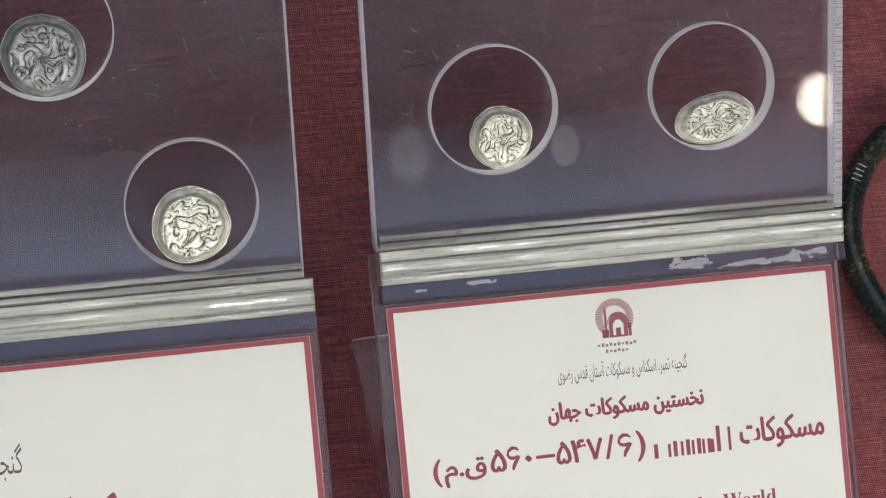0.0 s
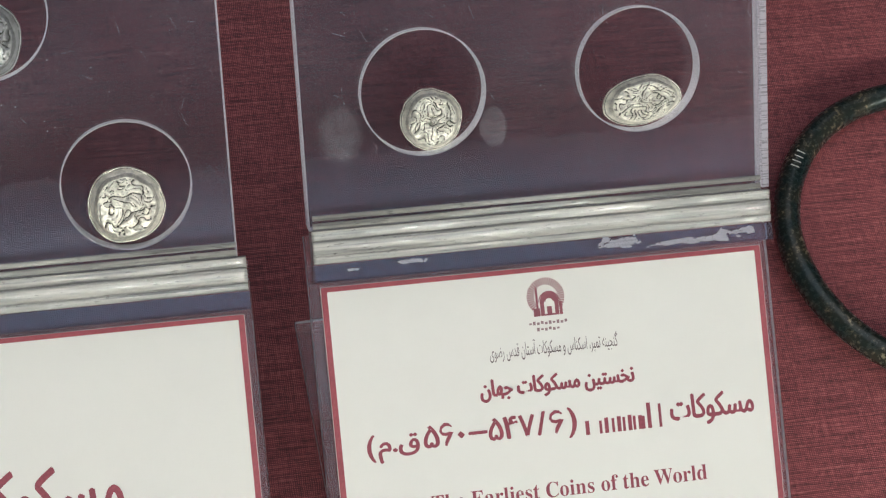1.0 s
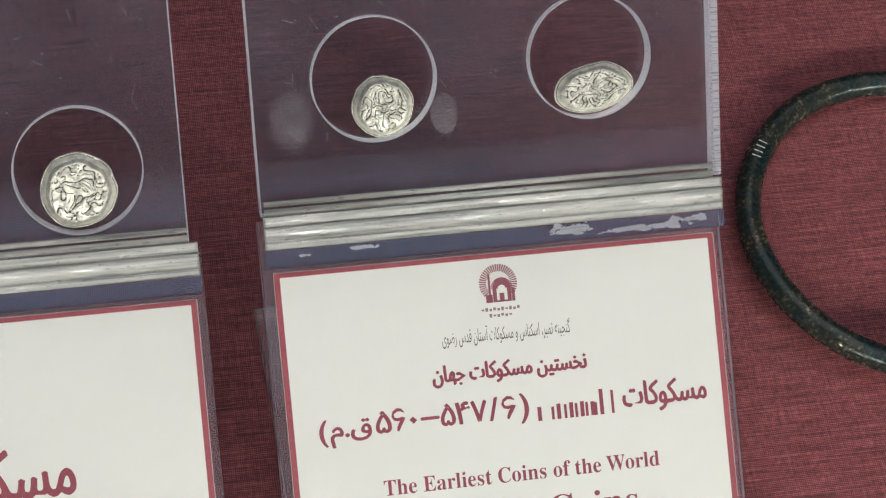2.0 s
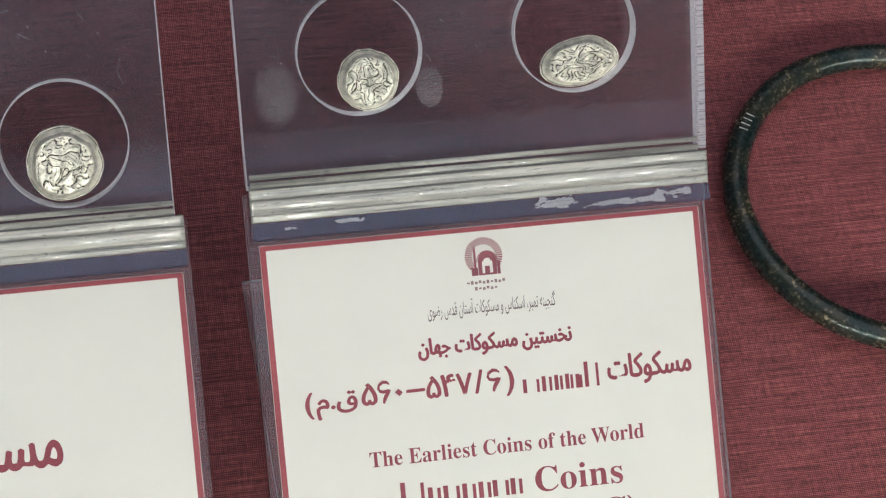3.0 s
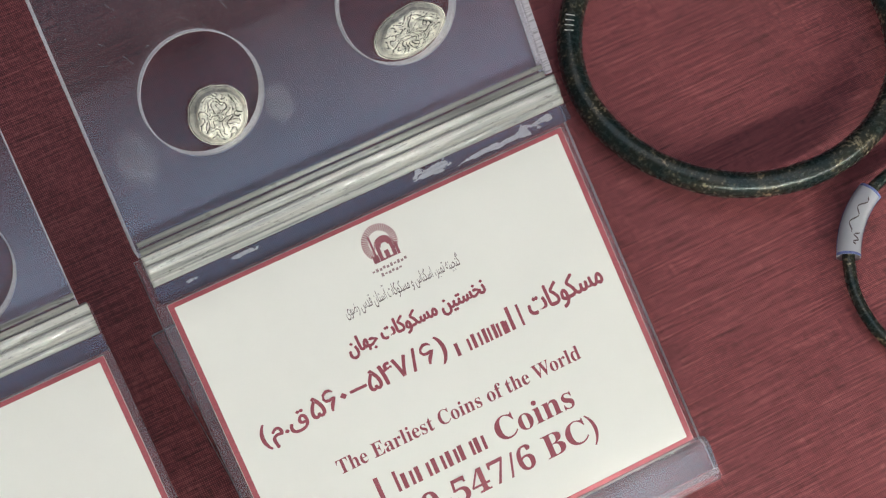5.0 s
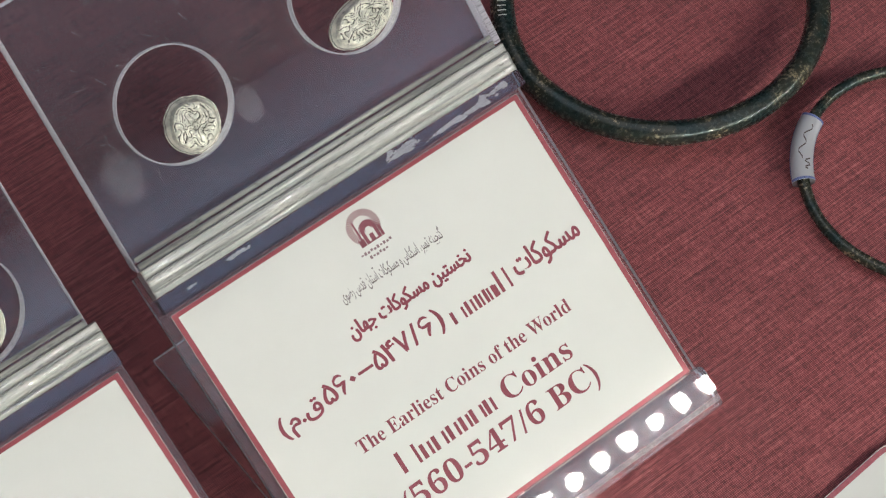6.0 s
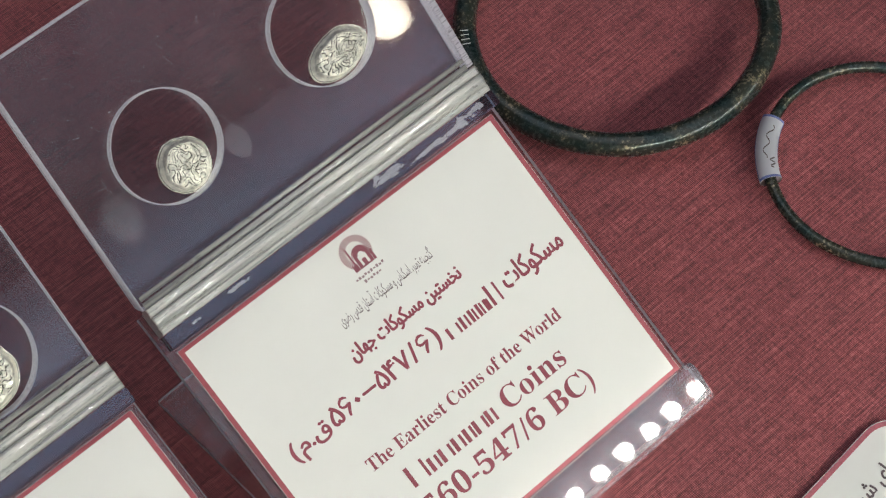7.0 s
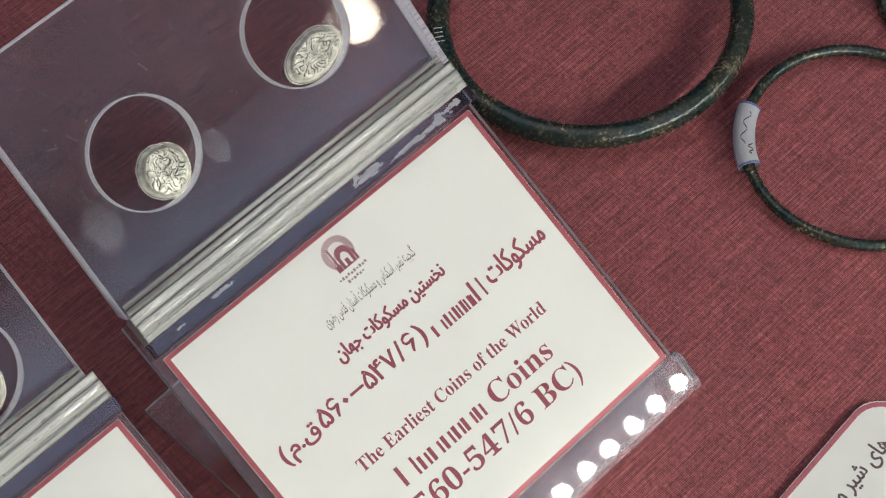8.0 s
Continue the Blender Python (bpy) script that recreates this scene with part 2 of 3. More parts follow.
def holed_plate(x0, x1, y0, y1, thick, holes, bevel=0.00027, sides=96):
    """A flat plate, front at z = 0, with round holes (x, y, radius) cut through it. Rims are chamfered."""
    bm = bmesh.new()

    def sheet(z, grow, flip):
        verts, edges = [], []
        for loop in [[(x0 + bevel * grow, y0 + bevel * grow), (x1 - bevel * grow, y0 + bevel * grow), (x1 - bevel * grow, y1 - bevel * grow), (x0 + bevel * grow, y1 - bevel * grow)]] + [
            [(hx + (hr + bevel * grow) * math.cos(2 * math.pi * i / sides), hy + (hr + bevel * grow) * math.sin(2 * math.pi * i / sides)) for i in range(sides)] for hx, hy, hr in holes
        ]:
            vs = [bm.verts.new((x, y, z)) for x, y in loop]
            verts.append(vs)
            edges += [bm.edges.new((vs[i], vs[(i + 1) % len(vs)])) for i in range(len(vs))]
        bmesh.ops.triangle_fill(bm, use_beauty=True, use_dissolve=False, edges=edges)
        return verts

    def ring(z):
        out = []
        for loop in [[(x0, y0), (x1, y0), (x1, y1), (x0, y1)]] + [
            [(hx + hr * math.cos(2 * math.pi * i / sides), hy + hr * math.sin(2 * math.pi * i / sides)) for i in range(sides)] for hx, hy, hr in holes
        ]:
            out.append([bm.verts.new((x, y, z)) for x, y in loop])
        return out

    layers = [sheet(0, 1, False), ring(-bevel), ring(-thick + bevel), sheet(-thick, 1, True)]
    for top, low in zip(layers, layers[1:]):
        for a, b in zip(top, low):
            n = len(a)
            for i in range(n):
                bm.faces.new((a[i], a[(i + 1) % n], b[(i + 1) % n], b[i]))
    bmesh.ops.recalc_face_normals(bm, faces=bm.faces[:])
    return bm


def seam_bar(profile, x0, x1):
    """A ribbed bar along x whose ribs wander a little, as set resin does."""
    bm = bmesh.new()
    steps = 150
    rows = []
    for k in range(steps + 1):
        x = x0 + (x1 - x0) * k / steps
        row = []
        for y, z in profile:
            up = max(0.0, min(1.0, (z - 0.0055) / 0.001))
            dy = 0.00005 * up * noise.noise(Vector((x * 90, y * 500, 2.0))) + 0.00001 * up * noise.noise(Vector((x * 700, y * 900, 5.0)))
            dz = 0.000018 * up * noise.noise(Vector((x * 120, y * 700, 8.0)))
            row.append(bm.verts.new((x, y + dy, z + dz)))
        rows.append(row)
    n = len(profile)
    for a, b in zip(rows, rows[1:]):
        for i in range(n):
            f = bm.faces.new((a[i], a[(i + 1) % n], b[(i + 1) % n], b[i]))
            f.smooth = min(profile[i][1], profile[(i + 1) % n][1]) > 0.0059
    bm.faces.new(rows[0][::-1])
    bm.faces.new(rows[-1])
    bmesh.ops.recalc_face_normals(bm, faces=bm.faces[:])
    return bm


def cut_edges(bm, thin, level=0.5):
    """Sides of a sheet take the second material; thin: the axis through its thickness; level 0.8 takes the chamfers too."""
    bm.normal_update()
    for f in bm.faces:
        if abs(f.normal[thin]) < level:
            f.material_index = 1
    return bm


def rounded_rect(x0, x1, y0, y1, r, steps=8):
    pts = []
    for cx, cy, a0 in ((x1 - r, y1 - r, 0), (x0 + r, y1 - r, 90), (x0 + r, y0 + r, 180), (x1 - r, y0 + r, 270)):
        for i in range(steps + 1):
            a = radians(a0 + 90 * i / steps)
            pts.append((cx + r * math.cos(a), cy + r * math.sin(a)))
    return pts


def slab(outline, z0, z1):
    bm = bmesh.new()
    a = [bm.verts.new((x, y, z0)) for x, y in outline]
    b = [bm.verts.new((x, y, z1)) for x, y in outline]
    n = len(outline)
    for i in range(n):
        bm.faces.new((a[i], a[(i + 1) % n], b[(i + 1) % n], b[i]))
    bm.faces.new(a[::-1])
    bm.faces.new(b)
    bmesh.ops.recalc_face_normals(bm, faces=bm.faces[:])
    return bm


def frame_slab(outer, inner, z0, z1):
    """A flat band between two outlines of equal count."""
    bm = bmesh.new()
    n = len(outer)
    ro, ri = [[[bm.verts.new((x, y, z)) for x, y in loop] for z in (z0, z1)] for loop in (outer, inner)]
    for i in range(n):
        j = (i + 1) % n
        bm.faces.new((ro[1][i], ro[1][j], ri[1][j], ri[1][i]))
        bm.faces.new((ro[0][j], ro[0][i], ri[0][i], ri[0][j]))
        bm.faces.new((ro[0][i], ro[0][j], ro[1][j], ro[1][i]))
        bm.faces.new((ri[0][j], ri[0][i], ri[1][i], ri[1][j]))
    bmesh.ops.recalc_face_normals(bm, faces=bm.faces[:])
    return bm


# ---- lettering ----
# joined forms of the letters: isolated, final, initial, medial
FORMS = {
    "ا": "\ufe8d\ufe8e\ufe8d\ufe8e", "آ": "\ufe81\ufe82\ufe81\ufe82", "ب": "\ufe8f\ufe90\ufe91\ufe92", "ت": "\ufe95\ufe96\ufe97\ufe98",
    "ج": "\ufe9d\ufe9e\ufe9f\ufea0", "خ": "\ufea5\ufea6\ufea7\ufea8", "د": "\ufea9\ufeaa\ufea9\ufeaa", "ر": "\ufead\ufeae\ufead\ufeae",
    "ز": "\ufeaf\ufeb0\ufeaf\ufeb0", "س": "\ufeb1\ufeb2\ufeb3\ufeb4", "ش": "\ufeb5\ufeb6\ufeb7\ufeb8", "ض": "\ufebd\ufebe\ufebf\ufec0",
    "غ": "\ufecd\ufece\ufecf\ufed0", "ق": "\ufed5\ufed6\ufed7\ufed8", "ک": "\ufb8e\ufb8f\ufb90\ufb91", "گ": "\ufb92\ufb93\ufb94\ufb95", "م": "\ufee1\ufee2\ufee3\ufee4",
    "ن": "\ufee5\ufee6\ufee7\ufee8", "ه": "\ufee9\ufeea\ufeeb\ufeec", "و": "\ufeed\ufeee\ufeed\ufeee", "ی": "\ufbfc\ufbfd\ufbfe\ufbff",
}
NO_JOIN = "اآدرزو"


def joined(words):
    """Letters in their joined forms, in the order in which they stand from left to right."""
    out = []
    for i, ch in enumerate(words):
        if ch not in FORMS:
            out.append(ch)
            continue
        before = i > 0 and words[i - 1] in FORMS and words[i - 1] not in NO_JOIN
        after = i + 1 < len(words) and words[i + 1] in FORMS and ch not in NO_JOIN
        out.append(FORMS[ch][(3 if after else 1) if before else (2 if after else 0)])
    return "".join(reversed(out))


def serif(words):
    """Latin letters and figures in the bold serif forms of the built-in font."""
    out = ""
    for ch in words:
        for first, last, start in (("A", "Z", 0x1D400), ("a", "z", 0x1D41A), ("0", "9", 0x1D7CE)):
            if first <= ch <= last:
                ch = chr(start + ord(ch) - ord(first))
                break
        out += ch
    return out


def figure_six(x0, x1, y0, y1, z, mat, parent, at):
    """The Persian figure six: an open hook over a slanting tail, as a pen ribbon."""
    path = [(0.95, 0.86), (0.74, 0.97), (0.45, 0.99), (0.16, 0.86), (0.10, 0.70), (0.22, 0.57), (0.48, 0.53), (0.80, 0.57), (0.98, 0.60), (0.78, 0.46), (0.60, 0.30), (0.48, 0.14), (0.42, 0.0)]
    wide = [0.04, 0.09, 0.11, 0.10, 0.10, 0.10, 0.10, 0.10, 0.06, 0.13, 0.14, 0.12, 0.08]
    bm = bmesh.new()
    prev = None
    for k, (x, y) in enumerate(path):
        (xa, ya), (xb, yb) = path[max(k - 1, 0)], path[min(k + 1, len(path) - 1)]
        ln = math.hypot(xb - xa, yb - ya)
        nx, ny = -(yb - ya) / ln * wide[k], (xb - xa) / ln * wide[k]
        pair = [bm.verts.new((x0 + (x + s * nx) * (x1 - x0), y0 + (y + s * ny * 0.75) * (y1 - y0), z)) for s in (-1, 1)]
        if prev:
            bm.faces.new((prev[0], prev[1], pair[1], pair[0]))
        prev = pair
    part("text_figure", bm, mat, parent, at=at)


def lettering(name, body, x0, x1, y0, y1, z, mat, parent, at, bold=0.0, shear=0.0, turn=0.0):
    """Flat letters that fill the box x0..x1, y0..y1."""
    cu = bpy.data.curves.new(name, "FONT")
    cu.body = body
    cu.size = 1.0
    cu.shear = shear
    cu.resolution_u = 4
    tmp = new(name, cu)
    bpy.context.view_layer.update()
    me = bpy.data.meshes.new_from_object(tmp.evaluated_get(bpy.context.evaluated_depsgraph_get()))
    bpy.data.objects.remove(tmp)
    co = np.empty(len(me.vertices) * 3)
    me.vertices.foreach_get("co", co)
    co = co.reshape(-1, 3)
    lo, hi = co.min(0), co.max(0)
    co[:, 0] = x0 + (co[:, 0] - lo[0]) / (hi[0] - lo[0]) * (x1 - x0)
    co[:, 1] = y0 + (co[:, 1] - lo[1]) / (hi[1] - lo[1]) * (y1 - y0)
    if turn:
        cx, cy = (x0 + x1) / 2, (y0 + y1) / 2
        a = radians(turn)
        dx, dy = co[:, 0] - cx, co[:, 1] - cy
        co[:, 0], co[:, 1] = cx + dx * math.cos(a) - dy * math.sin(a), cy + dx * math.sin(a) + dy * math.cos(a)
    co[:, 2] = z
    me.vertices.foreach_set("co", co.ravel())
    if bold:
        bm = bmesh.new()
        for k, (dx, dy) in enumerate(((0, 0), (1, 0), (-1, 0), (0, 0.7), (0, -0.7))):
            me.transform(Matrix.Translation((dx * bold, dy * bold, k * 4e-6)))
            bm.from_mesh(me)
            me.transform(Matrix.Translation((-dx * bold, -dy * bold, -k * 4e-6)))
        bm.to_mesh(me)
        bm.free()
    me.materials.clear()
    me.materials.append(mat)
    return part(name, me, mat, parent, at=at)


def bars(name, spans, y0, y1, z, mat, parent, at):
    """A word as plain upright bars; spans: (x0, x1, low, high) with heights as shares of y0..y1."""
    for x0, x1, lo, hi in spans:
        ya, yb = y0 + (y1 - y0) * lo, y0 + (y1 - y0) * hi
        bm = bmesh.new()
        bm.faces.new([bm.verts.new(p) for p in ((x0, ya, z), (x1, ya, z), (x1, yb, z), (x0, yb, z))])
        part(name, bm, mat, parent, at=at)


def letter_bars(letters, y0, y1, stem, z, mat, parent, at):
    """Two thin bars for each letter; letters: (x0, x1, height as a share)."""
    spans = []
    for x0, x1, h in letters:
        spans += [(x0, x0 + stem, 0.0, h), (x1 - stem * 0.7, x1, 0.0, h * 0.92)]
    bars("name_bar", spans, y0, y1, z, mat, parent, at)


# ---- the room ----
def room():
    bm = box(-2.6, 2.6, -2.4, 2.6, -1.05, -0.95)
    tagged(new("floor", mesh_from(bm, "floor", CARPET)), "dark carpeted museum floor", "floor", kind="structure")
    bm = box(-2.6, 2.6, -2.4, 2.6, 2.0, 2.1)
    tagged(new("ceiling", mesh_from(bm, "ceiling", PLASTER)), "plain grey plaster ceiling", "ceiling", kind="structure")
    for name, b in (("wall_north", (-2.6, 2.6, 2.6, 2.7, -1.05, 2.1)), ("wall_south", (-2.6, 2.6, -2.5, -2.4, -1.05, 2.1)),
                    ("wall_east", (2.6, 2.7, -2.5, 2.7, -1.05, 2.1)), ("wall_west", (-2.7, -2.6, -2.5, 2.7, -1.05, 2.1))):
        tagged(new(name, mesh_from(box(*b), name, PLASTER)), "plain grey plaster wall", "wall", kind="structure")


def plinth():
    root = thing("display_plinth", "dark wooden plinth carrying the cloth", "plinth", pose(0.05, 0.05, -0.95))
    part("body", box(-0.66, 0.66, -0.40, 0.40, 0.0, 0.90, 0.004), DARK_WOOD, root)
    part("top", box(-0.70, 0.70, -0.44, 0.44, 0.90, 0.947, 0.004), DARK_WOOD, root)


def cloth():
    bm = bmesh.new()
    nx, ny = 120, 80
    grid = []
    for j in range(ny + 1):
        row = []
        for i in range(nx + 1):
            x, y = -0.70 + 1.40 * i / nx, -0.43 + 0.86 * j / ny
            z = 0.00025 * noise.noise(Vector((x * 14, y * 14, 3.0)))
            row.append(bm.verts.new((0.05 + x, 0.05 + y, -0.0003 + z)))
        grid.append(row)
    for j in range(ny):
        for i in range(nx):
            bm.faces.new((grid[j][i], grid[j][i + 1], grid[j + 1][i + 1], grid[j + 1][i]))
    ob = new("display_cloth", mesh_from(bm, "display_cloth", CLOTH, True))
    solid = ob.modifiers.new("thickness", "SOLIDIFY")
    solid.thickness = 0.0015
    tagged(ob, "maroon red woven linen cloth stretched over the plinth", "cloth")


def led_strip():
    root = thing("led_strip", "hanging aluminium bar of small round white diodes, lit", "light bar", pose(0.208, -0.600, 0.400))
    aim = Matrix.Rotation(radians(58), 4, "X")
    part("profile", box(-0.68, 0.68, -0.014, 0.014, 0.002, 0.022, 0.002), ALUMINIUM, root, at=aim)
    for x in (-0.5, 0.5):
        rod = bmesh.new()
        bmesh.ops.create_cone(rod, cap_ends=True, segments=12, radius1=0.003, radius2=0.003, depth=1.578)
        part("hanging_rod", rod, ALUMINIUM, root, at=pose(x, 0, 0.811))
    led = bmesh.new()
    bmesh.ops.create_cone(led, cap_ends=True, segments=20, radius1=0.0050, radius2=0.0054, depth=0.003)
    me = mesh_from(led, "led", LED_GLOW)
    for i in range(60):
        part("led", me, LED_GLOW, root, at=aim @ Matrix.Translation((-0.649 + 0.022 * i, 0, 0.0)))


def spot_lamp():
    eye, target = Vector((0.315, -0.341, 0.403)), Vector((0.05, 0.06, 0.03))
    root = thing("spot_lamp", "small round warm spotlight on a bent arm, lit", "lamp", pose(0.44, -0.30, 0.0))
    head = Matrix.Translation((-0.44, 0.30, 0.0)) @ look(eye, target)
    can = bmesh.new()
    bmesh.ops.create_cone(can, cap_ends=True, segments=32, radius1=0.0155, radius2=0.0155, depth=0.03)
    part("housing", can, ALUMINIUM, root, at=head @ pose(0, 0, 0.017))
    lens = bmesh.new()
    bmesh.ops.create_cone(lens, cap_ends=True, segments=32, radius1=0.0118, radius2=0.0128, depth=0.002)
    part("lens", lens, SPOT_GLOW, root, "glowing warm white lens", at=head)
    foot = bmesh.new()
    bmesh.ops.create_cone(foot, cap_ends=True, segments=32, radius1=0.035, radius2=0.032, depth=0.012)
    part("foot", foot, ALUMINIUM, root, at=pose(0, 0, 0.0062))
    top = head @ Vector((0, 0, 0.034))
    bend = Vector((-0.02, -0.02, 0.47))
    for a, b in ((Vector((0, 0, 0.010)), bend), (bend, top)):
        arm = bmesh.new()
        bmesh.ops.create_cone(arm, cap_ends=True, segments=12, radius1=0.004, radius2=0.004, depth=(b - a).length + 0.004)
        part("arm", arm, ALUMINIUM, root, at=Matrix.Translation((a + b) / 2) @ (b - a).to_track_quat("Z", "Y").to_matrix().to_4x4())


def wall_panel():
    # unseen helper: gives the coin plates their bluish reflection, and soft fill
    root = thing("reflection_panel", "wide pale blue glowing panel, added for plate reflections and fill", "light box", pose(0.2, -2.398, 1.50))
    part("frame", box(-1.9, 1.9, 0.0, 0.05, -0.40, 0.44, 0.004), ALUMINIUM, root)
    part("diffuser", box(-1.86, 1.86, 0.0505, 0.056, -0.36, 0.40), PANEL_GLOW, root)


def ceiling_panel():
    # assumed source, out of view: lifts the shadows and adds a bluish sheen
    root = thing("ceiling_fill", "large luminous ceiling panel, added as unseen fill light", "ceiling light", pose(0.20, 0.05, 1.999))
    part("frame", box(-0.86, 0.86, -1.66, 1.66, -0.030, 0.0, 0.003), ALUMINIUM, root)
    part("diffuser", box(-0.82, 0.82, -1.62, 1.62, -0.036, -0.0305), CEILING_GLOW, root)


room()
plinth()
cloth()
led_strip()
spot_lamp()
wall_panel()
ceiling_panel()


# ---- acrylic stands ----
def crust(u0, u1, v0, v1, z, level, seed, cell=0.00013):
    """Flaky patch of dried glue: raised cells where the noise is high, thinning out to its ends."""
    bm = bmesh.new()
    nx, ny = int((u1 - u0) / cell), int((v1 - v0) / cell)
    for i in range(nx):
        for j in range(ny):
            x, y = u0 + i * cell, v0 + j * cell
            edge = min(1, 4 * min(i / nx, 1 - i / nx)) * min(1, 3 * min((j + 0.5) / ny, 1 - (j + 0.5) / ny))
            n = noise.noise(Vector((x * 420, y * 900, seed))) + 0.5 * noise.noise(Vector((x * 1600, y * 2400, seed)))
            if n * 0.6 + edge * 0.8 > level:
                h = z + 0.00012 * (1 + noise.noise(Vector((x * 3000, y * 3000, seed + 2))))
                bm.faces.new([bm.verts.new((x + a * cell + cell * 0.6 * noise.noise(Vector(((x + a * cell) * 9000, (y + b * cell) * 9000, 4))), y + b * cell + cell * 0.6 * noise.noise(Vector(((x + a * cell) * 9000, (y + b * cell) * 9000, 7))), h + 0.00008 * noise.noise(Vector(((x + a * cell) * 2500, (y + b * cell) * 2500, 1))))) for a, b in ((0, 0), (1, 0), (1, 1), (0, 1))])
    bmesh.ops.remove_doubles(bm, verts=bm.verts[:], dist=1e-6)
    return bm


def marks(root, u0, u1, rise, holes):
    """Dust flecks and hairline scratches on the coin plate, glue on the bar."""
    rng = random.Random(int(abs(u0) * 1000) + 5)
    flecks, lines = bmesh.new(), bmesh.new()
    for k in range(int(2600 * (u1 - u0))):
        x, y = rng.uniform(u0 + 0.002, u1 - 0.003), rng.uniform(0.004, rise - 0.001)
        if any(math.hypot(x - hx, y - hy) < hr + 0.0005 for hx, hy, hr in holes):
            continue
        if rng.random() < 0.75:
            r = rng.choice((0.00005, 0.00006, 0.00008, 0.00014))
            n = rng.randint(4, 6)
            flecks.faces.new([flecks.verts.new((x + r * rng.uniform(0.6, 1.3) * math.cos(6.283 * i / n), y + r * rng.uniform(0.6, 1.3) * math.sin(6.283 * i / n), 0.00006)) for i in range(n)])
        else:
            a, ln, w = rng.gauss(-0.9, 0.5), rng.uniform(0.0006, 0.003), rng.uniform(0.00004, 0.00007)
            dx, dy = math.cos(a) * ln, math.sin(a) * ln
            px, py = -math.sin(a) * w, math.cos(a) * w
            lines.faces.new([lines.verts.new(c) for c in ((x, y, 0.00005), (x + dx, y + dy, 0.00005), (x + dx + px, y + dy + py, 0.00005), (x + px, y + py, 0.00005))])
    tagged(part("dust", flecks, DUST, root, at=UPPER), "pale dust flecks", kind="stuff")
    tagged(part("scratches", lines, SCRATCH, root, at=UPPER), "fine hairline scratches", kind="stuff")
    if u0 < -0.1:
        return
    w = u1 - u0
    for a, b, lo, hi, level, seed in ((0.60, 0.72, 0.0020, 0.0050, 0.42, 3.0), (0.70, 0.97, 0.0014, 0.0034, 0.52, 8.0), (0.16, 0.25, 0.0030, 0.0048, 0.62, 5.0), (0.05, 0.09, 0.0026, 0.0038, 0.6, 6.0), (0.86, 0.99, 0.0024, 0.0048, 0.55, 9.0)):
        part("glue_residue", crust(u0 + a * w, u0 + b * w, lo, hi, 0.00615, level, seed), GLUE, root, "whitish flaky dried glue", at=SLOPE)


def finger_mark(root, x, y, rx, ry):
    bm = bmesh.new()
    bm.faces.new([bm.verts.new((rx * math.cos(2 * math.pi * i / 40), ry * math.sin(2 * math.pi * i / 40), 0)) for i in range(40)])
    part("finger_mark", bm, FINGER, root, "greasy grey finger mark", at=UPPER @ Matrix.Translation((x, y, 0.00009)))


